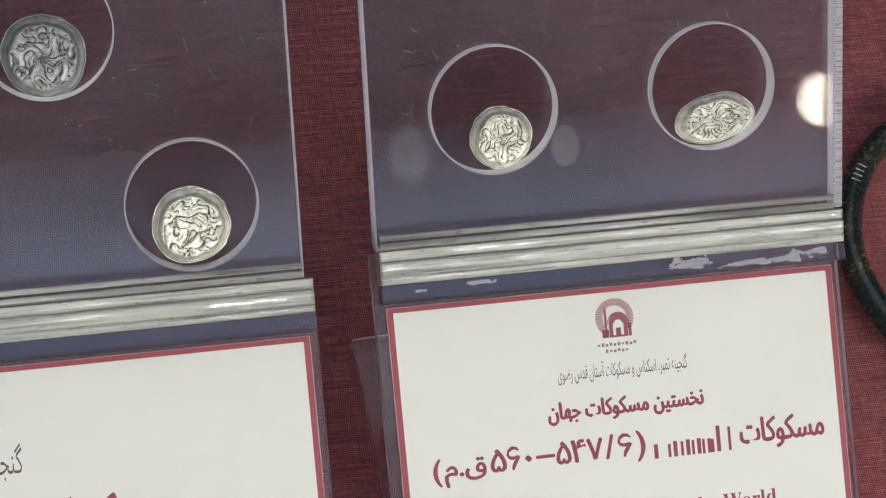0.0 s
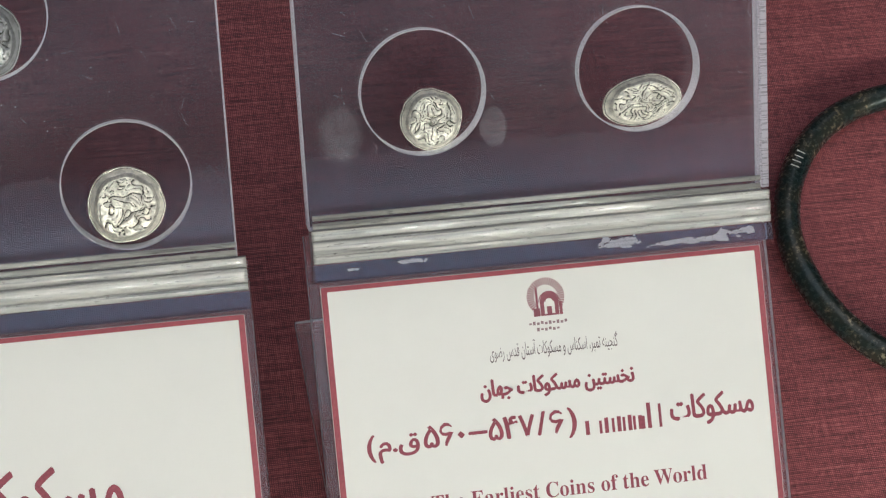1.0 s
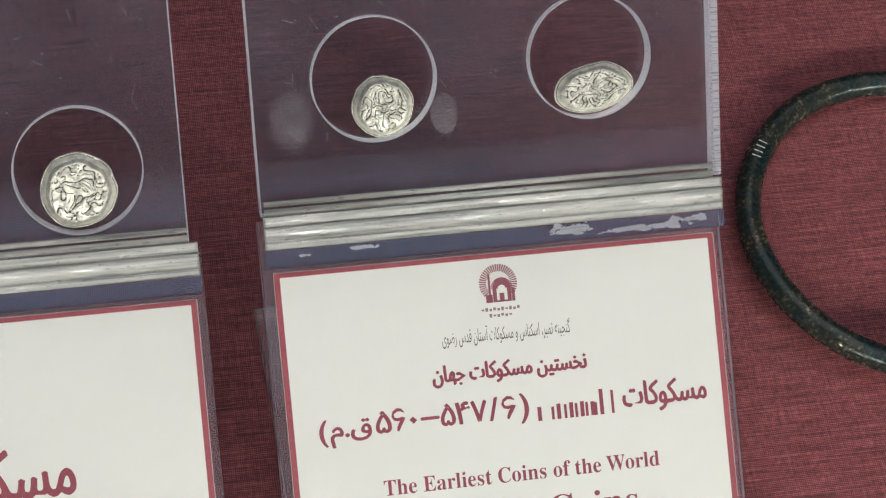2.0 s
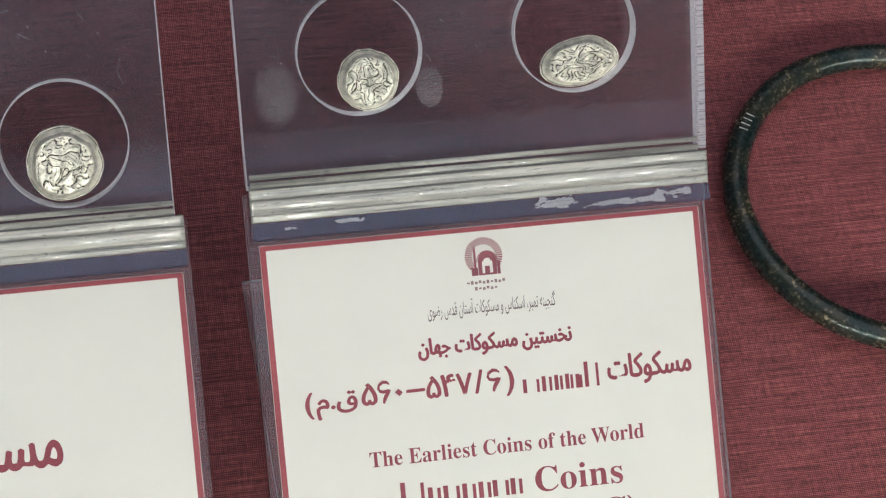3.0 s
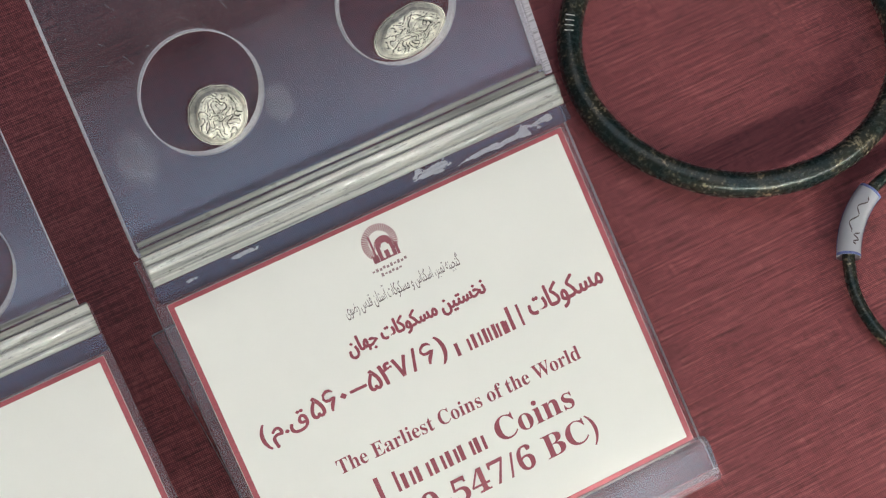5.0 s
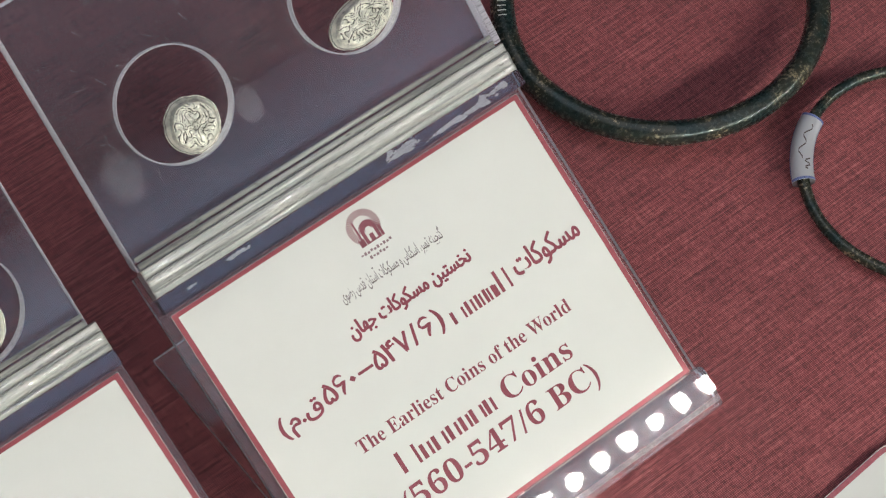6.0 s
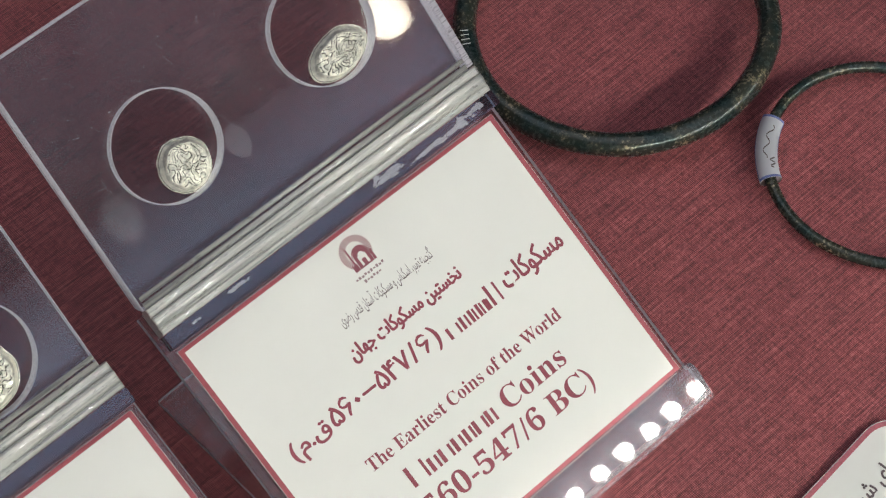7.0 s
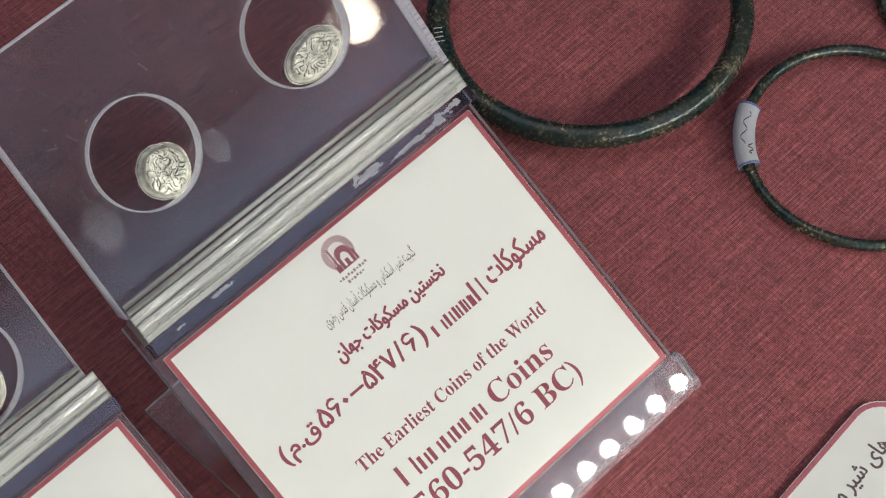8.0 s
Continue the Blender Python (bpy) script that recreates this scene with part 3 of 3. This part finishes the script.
def stand(name, label, at, u0, u1, holes, rise=0.066):
    """Folded clear stand: base on the cloth, sloping label plate, lip, cross bar and a steeper holed coin plate."""
    root = thing(name, label, "display stand", at, group="acrylic coin stands")
    plates = [part("base_plate", cut_edges(box(0.0, u1 - u0 + 0.0005, -0.0865, 0.0, 0.0004, 0.0026, 0.0003), 2, 0.9), ACRYLIC, root, at=pose(u0 - 0.0026, 0.0918, 0, 0, 0, 2.4), edge=EDGE_STRIP)]
    plates.append(part("label_plate", cut_edges(box(u0 - 0.0025, u1 + 0.0018, -0.0898, 0.0115, -0.0034, -0.0005, 0.0002), 2), ACRYLIC, root, at=SLOPE, edge=FROSTED))
    # lip that holds the card's foot: a rounded hook
    prof = [(-0.0918, -0.0032), (-0.0918, 0.0012), (-0.0912, 0.0036), (-0.0901, 0.00475), (-0.0820, 0.00589), (-0.0809, 0.0055),
            (-0.0802, 0.0044), (-0.0802, 0.0014), (-0.0808, 0.0006), (-0.0885, 0.0006), (-0.0901, -0.0006), (-0.0901, -0.0032)]
    plates.append(part("lip", prism(prof, u0 - 0.0004, u1 + 0.0012), ACRYLIC_LIP, root, "rounded clear acrylic lip", at=SLOPE))
    bar = [(0.0010, 0.0004), (0.0010, 0.0057), (0.0014, 0.0061), (0.0048, 0.0061), (0.0048, 0.0004)]
    glassy = [part("cross_bar", prism(bar, u0 - 0.0014, u1 + 0.0012), ACRYLIC_BAR, root, "polished acrylic cross bar, tinted navy for its reflection", at=SLOPE)]
    # seam of set resin between bar and coin plate: three rounded ribs
    ridge = [(0.0050, 0.0004), (0.0050, 0.0058)]
    for y, z, w in ((0.0051, 0.0060, 0.0014), (0.0067, 0.0062, 0.0030), (0.0099, 0.0065, 0.0022)):
        h = 0.0
        for i in range(9):
            ridge.append((y + w * i / 8, z + h))
            h += w / 8 * (0.50 - 0.05 * i)
        ridge.append((y + w + 0.00012, z + 0.0001))
    ridge += [(0.0124, 0.0058), (0.0124, 0.0026), (0.0117, 0.0004)]
    glassy.append(part("seam", seam_bar(ridge, u0 - 0.0014, u1 + 0.0011), RIDGED, root, "pale ribbed resin seam", at=SLOPE))
    for y, r in ((0.0012, 0.00070), (0.0030, 0.00060)):
        prof = [(y + r * math.cos(2 * math.pi * i / 14), 0.0001 + 0.38 * r * math.sin(2 * math.pi * i / 14)) for i in range(14)]
        glassy.append(part("seam_bead", prism(prof, u0 - 0.0010, u1 - 0.0008), RIDGED, root, at=UPPER, smooth=True))
    glassy.append(part("coin_plate", cut_edges(holed_plate(u0 - 0.0018, u1 - 0.0006, 0.0002, rise, 0.0045, holes), 2, 0.8), ACRYLIC, root, at=UPPER, edge=FROSTED))
    if u1 > 0.0:
        # added piece: imitates the bright bevel and inner reflection of the right edge
        x, wide = u1 - 0.0005, 0.0018
        glassy.append(part("edge_strip", box(x, x + wide, 0.0006, rise, -0.0045, 0.0001, 0.0004), EDGE_STRIP, root, "pale strip added for the bevel and inner reflection of the edge", at=UPPER))
    # clear sheet in itself; its tint carries the shade behind the plate
    part("back_sheet", cut_edges(box(u0 - 0.0018, u1 - 0.0006, 0.0004, rise, -0.0062, -0.0047, 0.0002), 2), SHADE_TINT, root, "plastic back sheet tinted dark for the shade behind it", at=UPPER, edge=FROSTED)
    for ob in plates + glassy:
        ob.visible_shadow = ob.name.startswith(("seam", "cross_bar", "label_plate"))
    marks(root, u0, u1, rise, holes)
    return root


R_HOLE = 0.0134
MAIN = Matrix.Identity(4)
SIDE = Matrix.Translation((0.0012, -0.0045, 0))
main_stand = stand("coin_stand", "clear acrylic coin stand with two round holes and a label below", MAIN, 0.0, 0.1003, [(0.0248, 0.0282, R_HOLE), (0.0725, 0.0294, R_HOLE)])
stand("coin_stand", "wide clear acrylic coin stand with staggered round holes", SIDE, -0.168, -0.0182, [(-0.0406, 0.0176, R_HOLE), (-0.0666, 0.0550, R_HOLE)])


finger_mark(main_stand, 0.0062, 0.0205, 0.0054, 0.0075)
finger_mark(main_stand, 0.0396, 0.0196, 0.0030, 0.0044)


# ---- label cards ----
def emblem(parent, at, cx, cy, z):
    """Round sunburst over a domed gate, as plain shapes."""
    rays = 34
    for i in range(rays):
        bm = bmesh.new()
        a = radians(-38 + 256 * i / (rays - 1))
        w = radians(2.3)
        pts = [(0.0027, a - w), (0.0043, a - w), (0.0043, a + w), (0.0027, a + w)]
        bm.faces.new([bm.verts.new((cx + r * math.cos(b), cy + r * math.sin(b), z)) for r, b in pts])
        part("emblem_ray", bm, EMBLEM_INK, parent, at=at)
    bm = bmesh.new()
    dome = [(0.0007 + 0.0021 * math.cos(radians(180 * i / 14)), -0.0010 + 0.0021 * math.sin(radians(180 * i / 14))) for i in range(15)]
    dome += [(-0.0014, -0.0042), (0.0028, -0.0042)]
    inner = [(0.0007 + 0.0012 * math.cos(radians(180 * i / 14)), -0.0016 + 0.0012 * math.sin(radians(180 * i / 14))) for i in range(15)]
    inner += [(-0.0005, -0.0038), (0.0019, -0.0038)]
    n = len(dome)
    o = [bm.verts.new((cx + x, cy + y, z)) for x, y in dome]
    q = [bm.verts.new((cx + x, cy + y, z)) for x, y in inner]
    for i in range(n):
        bm.faces.new((o[i], o[(i + 1) % n], q[(i + 1) % n], q[i]))
    for x0, x1, y0, y1 in ((-0.0023, -0.0018, -0.0042, 0.0022), (-0.0030, -0.0015, -0.0042, -0.0024), (0.0001, 0.0012, -0.0042, -0.0022), (0.0029, 0.0036, -0.0042, -0.0012)):
        bm.faces.new([bm.verts.new((cx + x, cy + y, z)) for x, y in ((x0, y0), (x1, y0), (x1, y1), (x0, y1))])
    for r0, r1 in ((0.00225, 0.00245), (0.00085, 0.00100)):
        for i in range(14):
            a, b = radians(180 * i / 14), radians(180 * (i + 1) / 14)
            bm.faces.new([bm.verts.new((cx + 0.0007 + r * math.cos(t), cy - 0.0012 + r * math.sin(t), z)) for r, t in ((r0, a), (r1, a), (r1, b), (r0, b))])
    part("emblem_gate", bm, EMBLEM_INK, parent, at=at)


def label_card(label, at, u0, u1, border=0.0014):
    root = thing("label_card", label, "label card", at, group="museum label cards")
    sheet = rounded_rect(u0, u1, -0.0808, 0.0, 0.0003, 2)
    part("sheet", slab(sheet, -0.0003, 0.0), PAPER, root, at=SLOPE)
    part("border", frame_slab(rounded_rect(u0 + 0.0001, u1 - 0.0001, -0.0807, -0.0001, 0.0003, 2), rounded_rect(u0 + border, u1 - border, -0.0795, -border * 0.85, 0.0002, 2), 0.00002, 0.00008),
         RED_INK, root, "printed crimson border", at=SLOPE)
    return root


Z = 0.00008
main_card = label_card("white printed museum card with crimson border in the stand", MAIN, 0.0, 0.1003)
emblem(main_card, SLOPE, 0.0498, -0.0069, Z)
bars("emblem_caption", [(0.0455 + 0.0009 * i, 0.0455 + 0.0009 * i + 0.0006, 0.2 * (i % 3 == 0), 0.7 + 0.3 * (i % 2)) for i in range(10)], -0.0130, -0.0122, Z, CAPTION_INK, main_card, SLOPE)
bars("emblem_caption", [(0.0472 + 0.0009 * i, 0.0472 + 0.0009 * i + 0.0006, 0.25 * (i % 2), 0.75 + 0.25 * (i % 3 == 0)) for i in range(6)], -0.0144, -0.0136, Z, CAPTION_INK, main_card, SLOPE)
lettering("text_line", joined("گنجینه تمبر، اسکناس و مسکوکات آستان قدس رضوی"), 0.0360, 0.0652, -0.0203, -0.0160, Z, GREY_INK, main_card, SLOPE)
lettering("text_line", joined("نخستین مسکوکات جهان"), 0.0332, 0.0681, -0.0288, -0.0240, Z, TEXT_INK, main_card, SLOPE, bold=0.0002)
lettering("text_line", joined("مسکوکات"), 0.0758, 0.0951, -0.0390, -0.0320, Z, TEXT_INK, main_card, SLOPE, bold=0.0002)
letter_bars([(0.0560, 0.0598, 0.55), (0.0604, 0.0627, 0.6), (0.0633, 0.0652, 0.6), (0.0658, 0.0676, 0.6), (0.0682, 0.0697, 0.55), (0.0703, 0.0736, 1.0)], -0.0385, -0.0328, 0.0009, Z, TEXT_INK, main_card, SLOPE)
for body, a, b, lo, hi in (("(", 0.0070, 0.0086, -0.0392, -0.0334), (joined("ق.م"), 0.0094, 0.0184, -0.0396, -0.0338), ("۵", 0.0196, 0.0229, -0.0374, -0.0326), ("۰", 0.0272, 0.0286, -0.0360, -0.0346),
                           ("–", 0.0297, 0.0337, -0.0355, -0.0350), ("۵", 0.0342, 0.0373, -0.0373, -0.0325), ("۴", 0.0376, 0.0407, -0.0373, -0.0325), ("۷", 0.0411, 0.0445, -0.0373, -0.0325),
                           ("/", 0.0452, 0.0470, -0.0373, -0.0322), (")", 0.0522, 0.0540, -0.0386, -0.0320)):
    lettering("text_line", body, a, b, lo, hi, Z, TEXT_INK, main_card, SLOPE, bold=0.00016)
figure_six(0.0231, 0.0261, -0.0374, -0.0326, Z, TEXT_INK, main_card, SLOPE)
figure_six(0.0479, 0.0511, -0.0373, -0.0325, Z, TEXT_INK, main_card, SLOPE)
lettering("text_line", serif("The Earliest Coins of the World"), 0.0200, 0.0828, -0.0514, -0.0479, Z, TEXT_INK, main_card, SLOPE)
letter_bars([(0.0262, 0.0315, 1.0), (0.0323, 0.0352, 0.68), (0.0358, 0.0395, 0.68), (0.0401, 0.0432, 0.68), (0.0438, 0.0466, 0.68), (0.0470, 0.0507, 0.68), (0.0511, 0.0538, 0.68)], -0.0608, -0.0554, 0.0011, Z, TEXT_INK, main_card, SLOPE)
lettering("text_line", serif("Coins"), 0.0568, 0.0770, -0.0610, -0.0553, Z, TEXT_INK, main_card, SLOPE)
lettering("text_line", serif("(560-547/6 BC)"), 0.0221, 0.0796, -0.0714, -0.0637, Z, TEXT_INK, main_card, SLOPE)

side_card = label_card("wide white museum card with crimson border and large maroon lettering", SIDE, -0.168, -0.0182)
lettering("text_line", joined("گنجینه"), -0.0880, -0.0795, -0.0235, -0.0160, Z, GREY_INK, side_card, SLOPE)
lettering("text_line", joined("مسکوکات"), -0.0867, -0.0477, -0.0425, -0.0282, Z, TEXT_INK, side_card, SLOPE, bold=0.0003)


def flat_card():
    root = thing("label_card", "white card with rose border and rounded corners lying on the cloth", "label card", pose(0.1342, -0.0350, 0.0006, 0, 0, 4.0), group="museum label cards")
    part("sheet", slab(rounded_rect(-0.105, 0.0, -0.065, 0.0, 0.009), 0.0, 0.0007), PAPER, root)
    part("border", frame_slab(rounded_rect(-0.1048, -0.0002, -0.0648, -0.0002, 0.009), rounded_rect(-0.1035, -0.0015, -0.0635, -0.0015, 0.0078), 0.00072, 0.00078), PINK_INK, root, "printed rose border")
    lettering("text_line", joined("ه های شیر و"), -0.0310, -0.0070, -0.0140, -0.0080, 0.00078, GREY_INK, root, None, bold=0.00012)
    lettering("text_line", joined("غر"), -0.0185, -0.0150, -0.0195, -0.0155, 0.00078, GREY_INK, root, None, bold=0.00012)


flat_card()


# ---- coins ----
def coin(label, at, ax, ay, seed, turn=0.0, thick=0.0036, mat=SILVER):
    """A struck lump of silver: uneven outline, domed face with raised modelling, thick rounded rim."""
    rings, spokes = 70, 170
    bm = bmesh.new()

    def outline(a):
        p = Vector((math.cos(a) * 1.3, math.sin(a) * 1.3, seed))
        return 1 + 0.055 * noise.noise(p) + 0.03 * noise.noise(p * 2.7)

    def relief(x, y):
        p = Vector((x * 2.8, y * 2.8, seed * 3.1))
        warp = Vector((noise.noise(p), noise.noise(p + Vector((5, 1, 2))), 0))
        q = p + warp * 0.75
        groove = min(1.0, abs(noise.noise(q)) / 0.13)
        fine = min(1.0, abs(noise.noise(q * 1.7 + Vector((3, 7, 1)))) / 0.12)
        grit = noise.noise(q * 4.3 + Vector((1, 4, 9)))
        return 0.50 * groove ** 0.6 + 0.40 * fine ** 0.6 + 0.45 * noise.noise(p * 1.3) + 0.16 * grit

    rows = []
    for k in range(rings + 1):
        f = k / rings
        r = min(1.0, f * 1.16)
        row = []
        for i in range(spokes):
            a = 2 * math.pi * i / spokes
            e = outline(a)
            if f * 1.16 <= 1:
                s = r * 0.97
                x, y = s * math.cos(a), s * math.sin(a)
                rim = 0.86 + 0.06 * noise.noise(Vector((math.cos(a) * 1.8, math.sin(a) * 1.8, seed + 20)))
                inside = max(0.0, min(1.0, (rim - r) / 0.07))
                z = thick * (0.56 + 0.16 * (1 - r ** 2.6) + 0.07 * inside) + 0.00085 * relief(x, y) * (0.06 + 0.94 * inside)
                z -= thick * 0.34 * max(0, (r - 0.80) / 0.20) ** 1.6
            else:
                g = (f * 1.16 - 1) / 0.16
                s = 0.97 + 0.03 * math.sin(g * math.pi)
                z = thick * 0.33 * (1 - g)
            x, y = s * e * math.cos(a) * ax, s * e * math.sin(a) * ay
            row.append(bm.verts.new((x, y, z)))
            if k == 0:
                break
        rows.append(row)
    for i in range(spokes):
        bm.faces.new((rows[0][0], rows[1][i], rows[1][(i + 1) % spokes]))
    for a, b in zip(rows[1:], rows[2:]):
        for i in range(spokes):
            bm.faces.new((a[i], b[i], b[(i + 1) % spokes], a[(i + 1) % spokes]))
    bm.faces.new(rows[-1])
    bmesh.ops.recalc_face_normals(bm, faces=bm.faces[:])
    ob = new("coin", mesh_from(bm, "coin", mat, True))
    ob.matrix_basis = at @ Matrix.Rotation(radians(turn), 4, "Z")
    return tagged(ob, label, "coin", "ancient silver coins")


BACK = Matrix.Translation((0, 0, -0.0045))
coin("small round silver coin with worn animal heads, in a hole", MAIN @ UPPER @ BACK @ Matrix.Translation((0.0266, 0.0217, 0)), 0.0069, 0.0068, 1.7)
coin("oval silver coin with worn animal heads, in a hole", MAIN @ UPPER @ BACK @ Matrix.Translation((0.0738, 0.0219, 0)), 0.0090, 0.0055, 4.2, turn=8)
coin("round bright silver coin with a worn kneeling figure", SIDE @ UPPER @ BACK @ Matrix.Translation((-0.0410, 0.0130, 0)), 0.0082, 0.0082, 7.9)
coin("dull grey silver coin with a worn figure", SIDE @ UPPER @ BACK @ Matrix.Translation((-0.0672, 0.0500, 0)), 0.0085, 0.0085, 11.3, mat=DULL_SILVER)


# ---- bangles ----
def bangle(label, at, radius, tube, mat, lift=0.0, lift_at=0.0, seed=0.0, out=1.0):
    """A plain cast ring, a little out of round, its tube uneven."""
    root = thing("bangle", label, "bangle", at, group="bronze bangles")
    bm = bmesh.new()
    n, m = 160, 22
    rows = []
    for i in range(n):
        a = 2 * math.pi * i / n
        c, s = math.cos(a), math.sin(a)
        p = Vector((c * 1.5, s * 1.5, seed))
        rr = radius * (1 + 0.012 * noise.noise(p) + (out - 1) * s * s)
        z = tube + lift * 0.5 * (1 + math.cos(a - lift_at))
        row = []
        for j in range(m):
            b = 2 * math.pi * j / m
            q = Vector((c * 6 + math.cos(b) * 0.7, s * 6 + math.sin(b) * 0.7, seed + 4))
            t = tube * (1 + 0.06 * noise.noise(p * 2) + 0.035 * noise.noise(q * 2.2))
            row.append(bm.verts.new(((rr + t * math.cos(b)) * c, (rr + t * math.cos(b)) * s, z + t * math.sin(b))))
        rows.append(row)
    for i in range(n):
        for j in range(m):
            bm.faces.new((rows[i][j], rows[(i + 1) % n][j], rows[(i + 1) % n][(j + 1) % m], rows[i][(j + 1) % m]))
    bmesh.ops.recalc_face_normals(bm, faces=bm.faces[:])
    part("ring", bm, mat, root, smooth=True)
    return root


def paper_tag(parent, radius, tube, angle, half, z, width):
    """A strip of paper folded round the tube, with a blue edge and pen strokes."""
    bm = bmesh.new()
    n, m = 20, 18

    def point(i, j, grow):
        a = angle - half + 2 * half * i / n
        b = radians(-70 + 320 * j / m)
        wx, wz = width * grow, (tube + 0.0006) * grow
        r = radius + wx * math.cos(b)
        return (r * math.cos(a), r * math.sin(a), z + wz * math.sin(b))

    rows = [[bm.verts.new(point(i, j, 1.0)) for j in range(m + 1)] for i in range(n + 1)]
    for i in range(n):
        for j in range(m):
            bm.faces.new((rows[i][j], rows[i + 1][j], rows[i + 1][j + 1], rows[i][j + 1]))
    bmesh.ops.solidify(bm, geom=bm.faces[:], thickness=0.00015)
    bmesh.ops.recalc_face_normals(bm, faces=bm.faces[:])
    tag = part("paper_tag", bm, TAG_PAPER, parent, "white paper tag with blue edge", smooth=True)

    def band(name, path, wide, mat):
        b2 = bmesh.new()
        prev = None
        for k, (s, t) in enumerate(path):
            s2, t2 = path[min(k + 1, len(path) - 1)]
            s1, t1 = path[max(k - 1, 0)]
            ds, dt = s2 - s1, t2 - t1
            ln = math.hypot(ds, dt) or 1
            pair = []
            for side in (-1, 1):
                ss, tt = s - side * dt / ln * wide, t + side * ds / ln * wide
                a = angle + ss * half
                b = radians(90) + tt * radians(82)
                wx, wz = width * 1.03, (tube + 0.0006) * 1.03 + 0.00005
                r = radius + wx * math.cos(b)
                pair.append(b2.verts.new((r * math.cos(a), r * math.sin(a), z + wz * math.sin(b))))
            if prev:
                b2.faces.new((prev[0], prev[1], pair[1], pair[0]))
            prev = pair
        part(name, b2, mat, tag)

    for t in (-0.93, 0.93):
        band("blue_edge", [(-0.97 + 1.94 * k / 20, t) for k in range(21)], 0.05, BLUE_INK)
    for s in (-0.96, 0.96):
        band("blue_edge", [(s, -0.95 + 1.9 * k / 14) for k in range(15)], 0.035, BLUE_INK)
    band("pen_stroke", [(-0.7 + 1.1 * k / 16, 0.15 + 0.16 * math.sin(k * 0.9) - 0.02 * k) for k in range(17)], 0.022, GREY_INK)
    band("pen_stroke", [(0.35 + 0.35 * k / 10, 0.30 + 0.18 * math.cos(k * 1.1)) for k in range(11)], 0.022, GREY_INK)
    return tag


large = bangle("thick dark green bronze bangle with worn golden highlights", pose(0.1674, 0.0971, 0.0004), 0.0433, 0.0034, BRONZE, lift=0.005, lift_at=radians(-72), seed=2.0)
for k in range(4):
    a = radians(143 + 2.1 * k)
    nick = box(-0.0011, 0.0013, -0.00011, 0.00011, 0.0, 0.00022, 0.00005)
    part("nick", nick, PAPER, large, "short pale scratch", at=Matrix.Rotation(a, 4, "Z") @ Matrix.Translation((0.0435, 0, 0.0072)))
small = bangle("thin dark bronze bangle with a white paper tag", pose(0.1887, 0.0146, 0.0004), 0.0320, 0.0016, BRONZE_WORN, lift=0.002, lift_at=radians(110), seed=6.0)
paper_tag(small, 0.0320, 0.0016, radians(131), radians(18.5), 0.0036, 0.0031)
bangle("small golden brown bronze bangle on the red cloth", pose(0.2320, 0.0798, 0.0004), 0.0172, 0.0017, BRONZE_WORN, seed=9.0)
bangle("small dark bronze bangle on the red cloth", pose(0.2440, 0.0320, 0.0004), 0.0155, 0.0020, BRONZE, seed=12.0)
paper_tag(large, 0.0433, 0.0036, radians(33), radians(11), 0.0052, 0.0044)
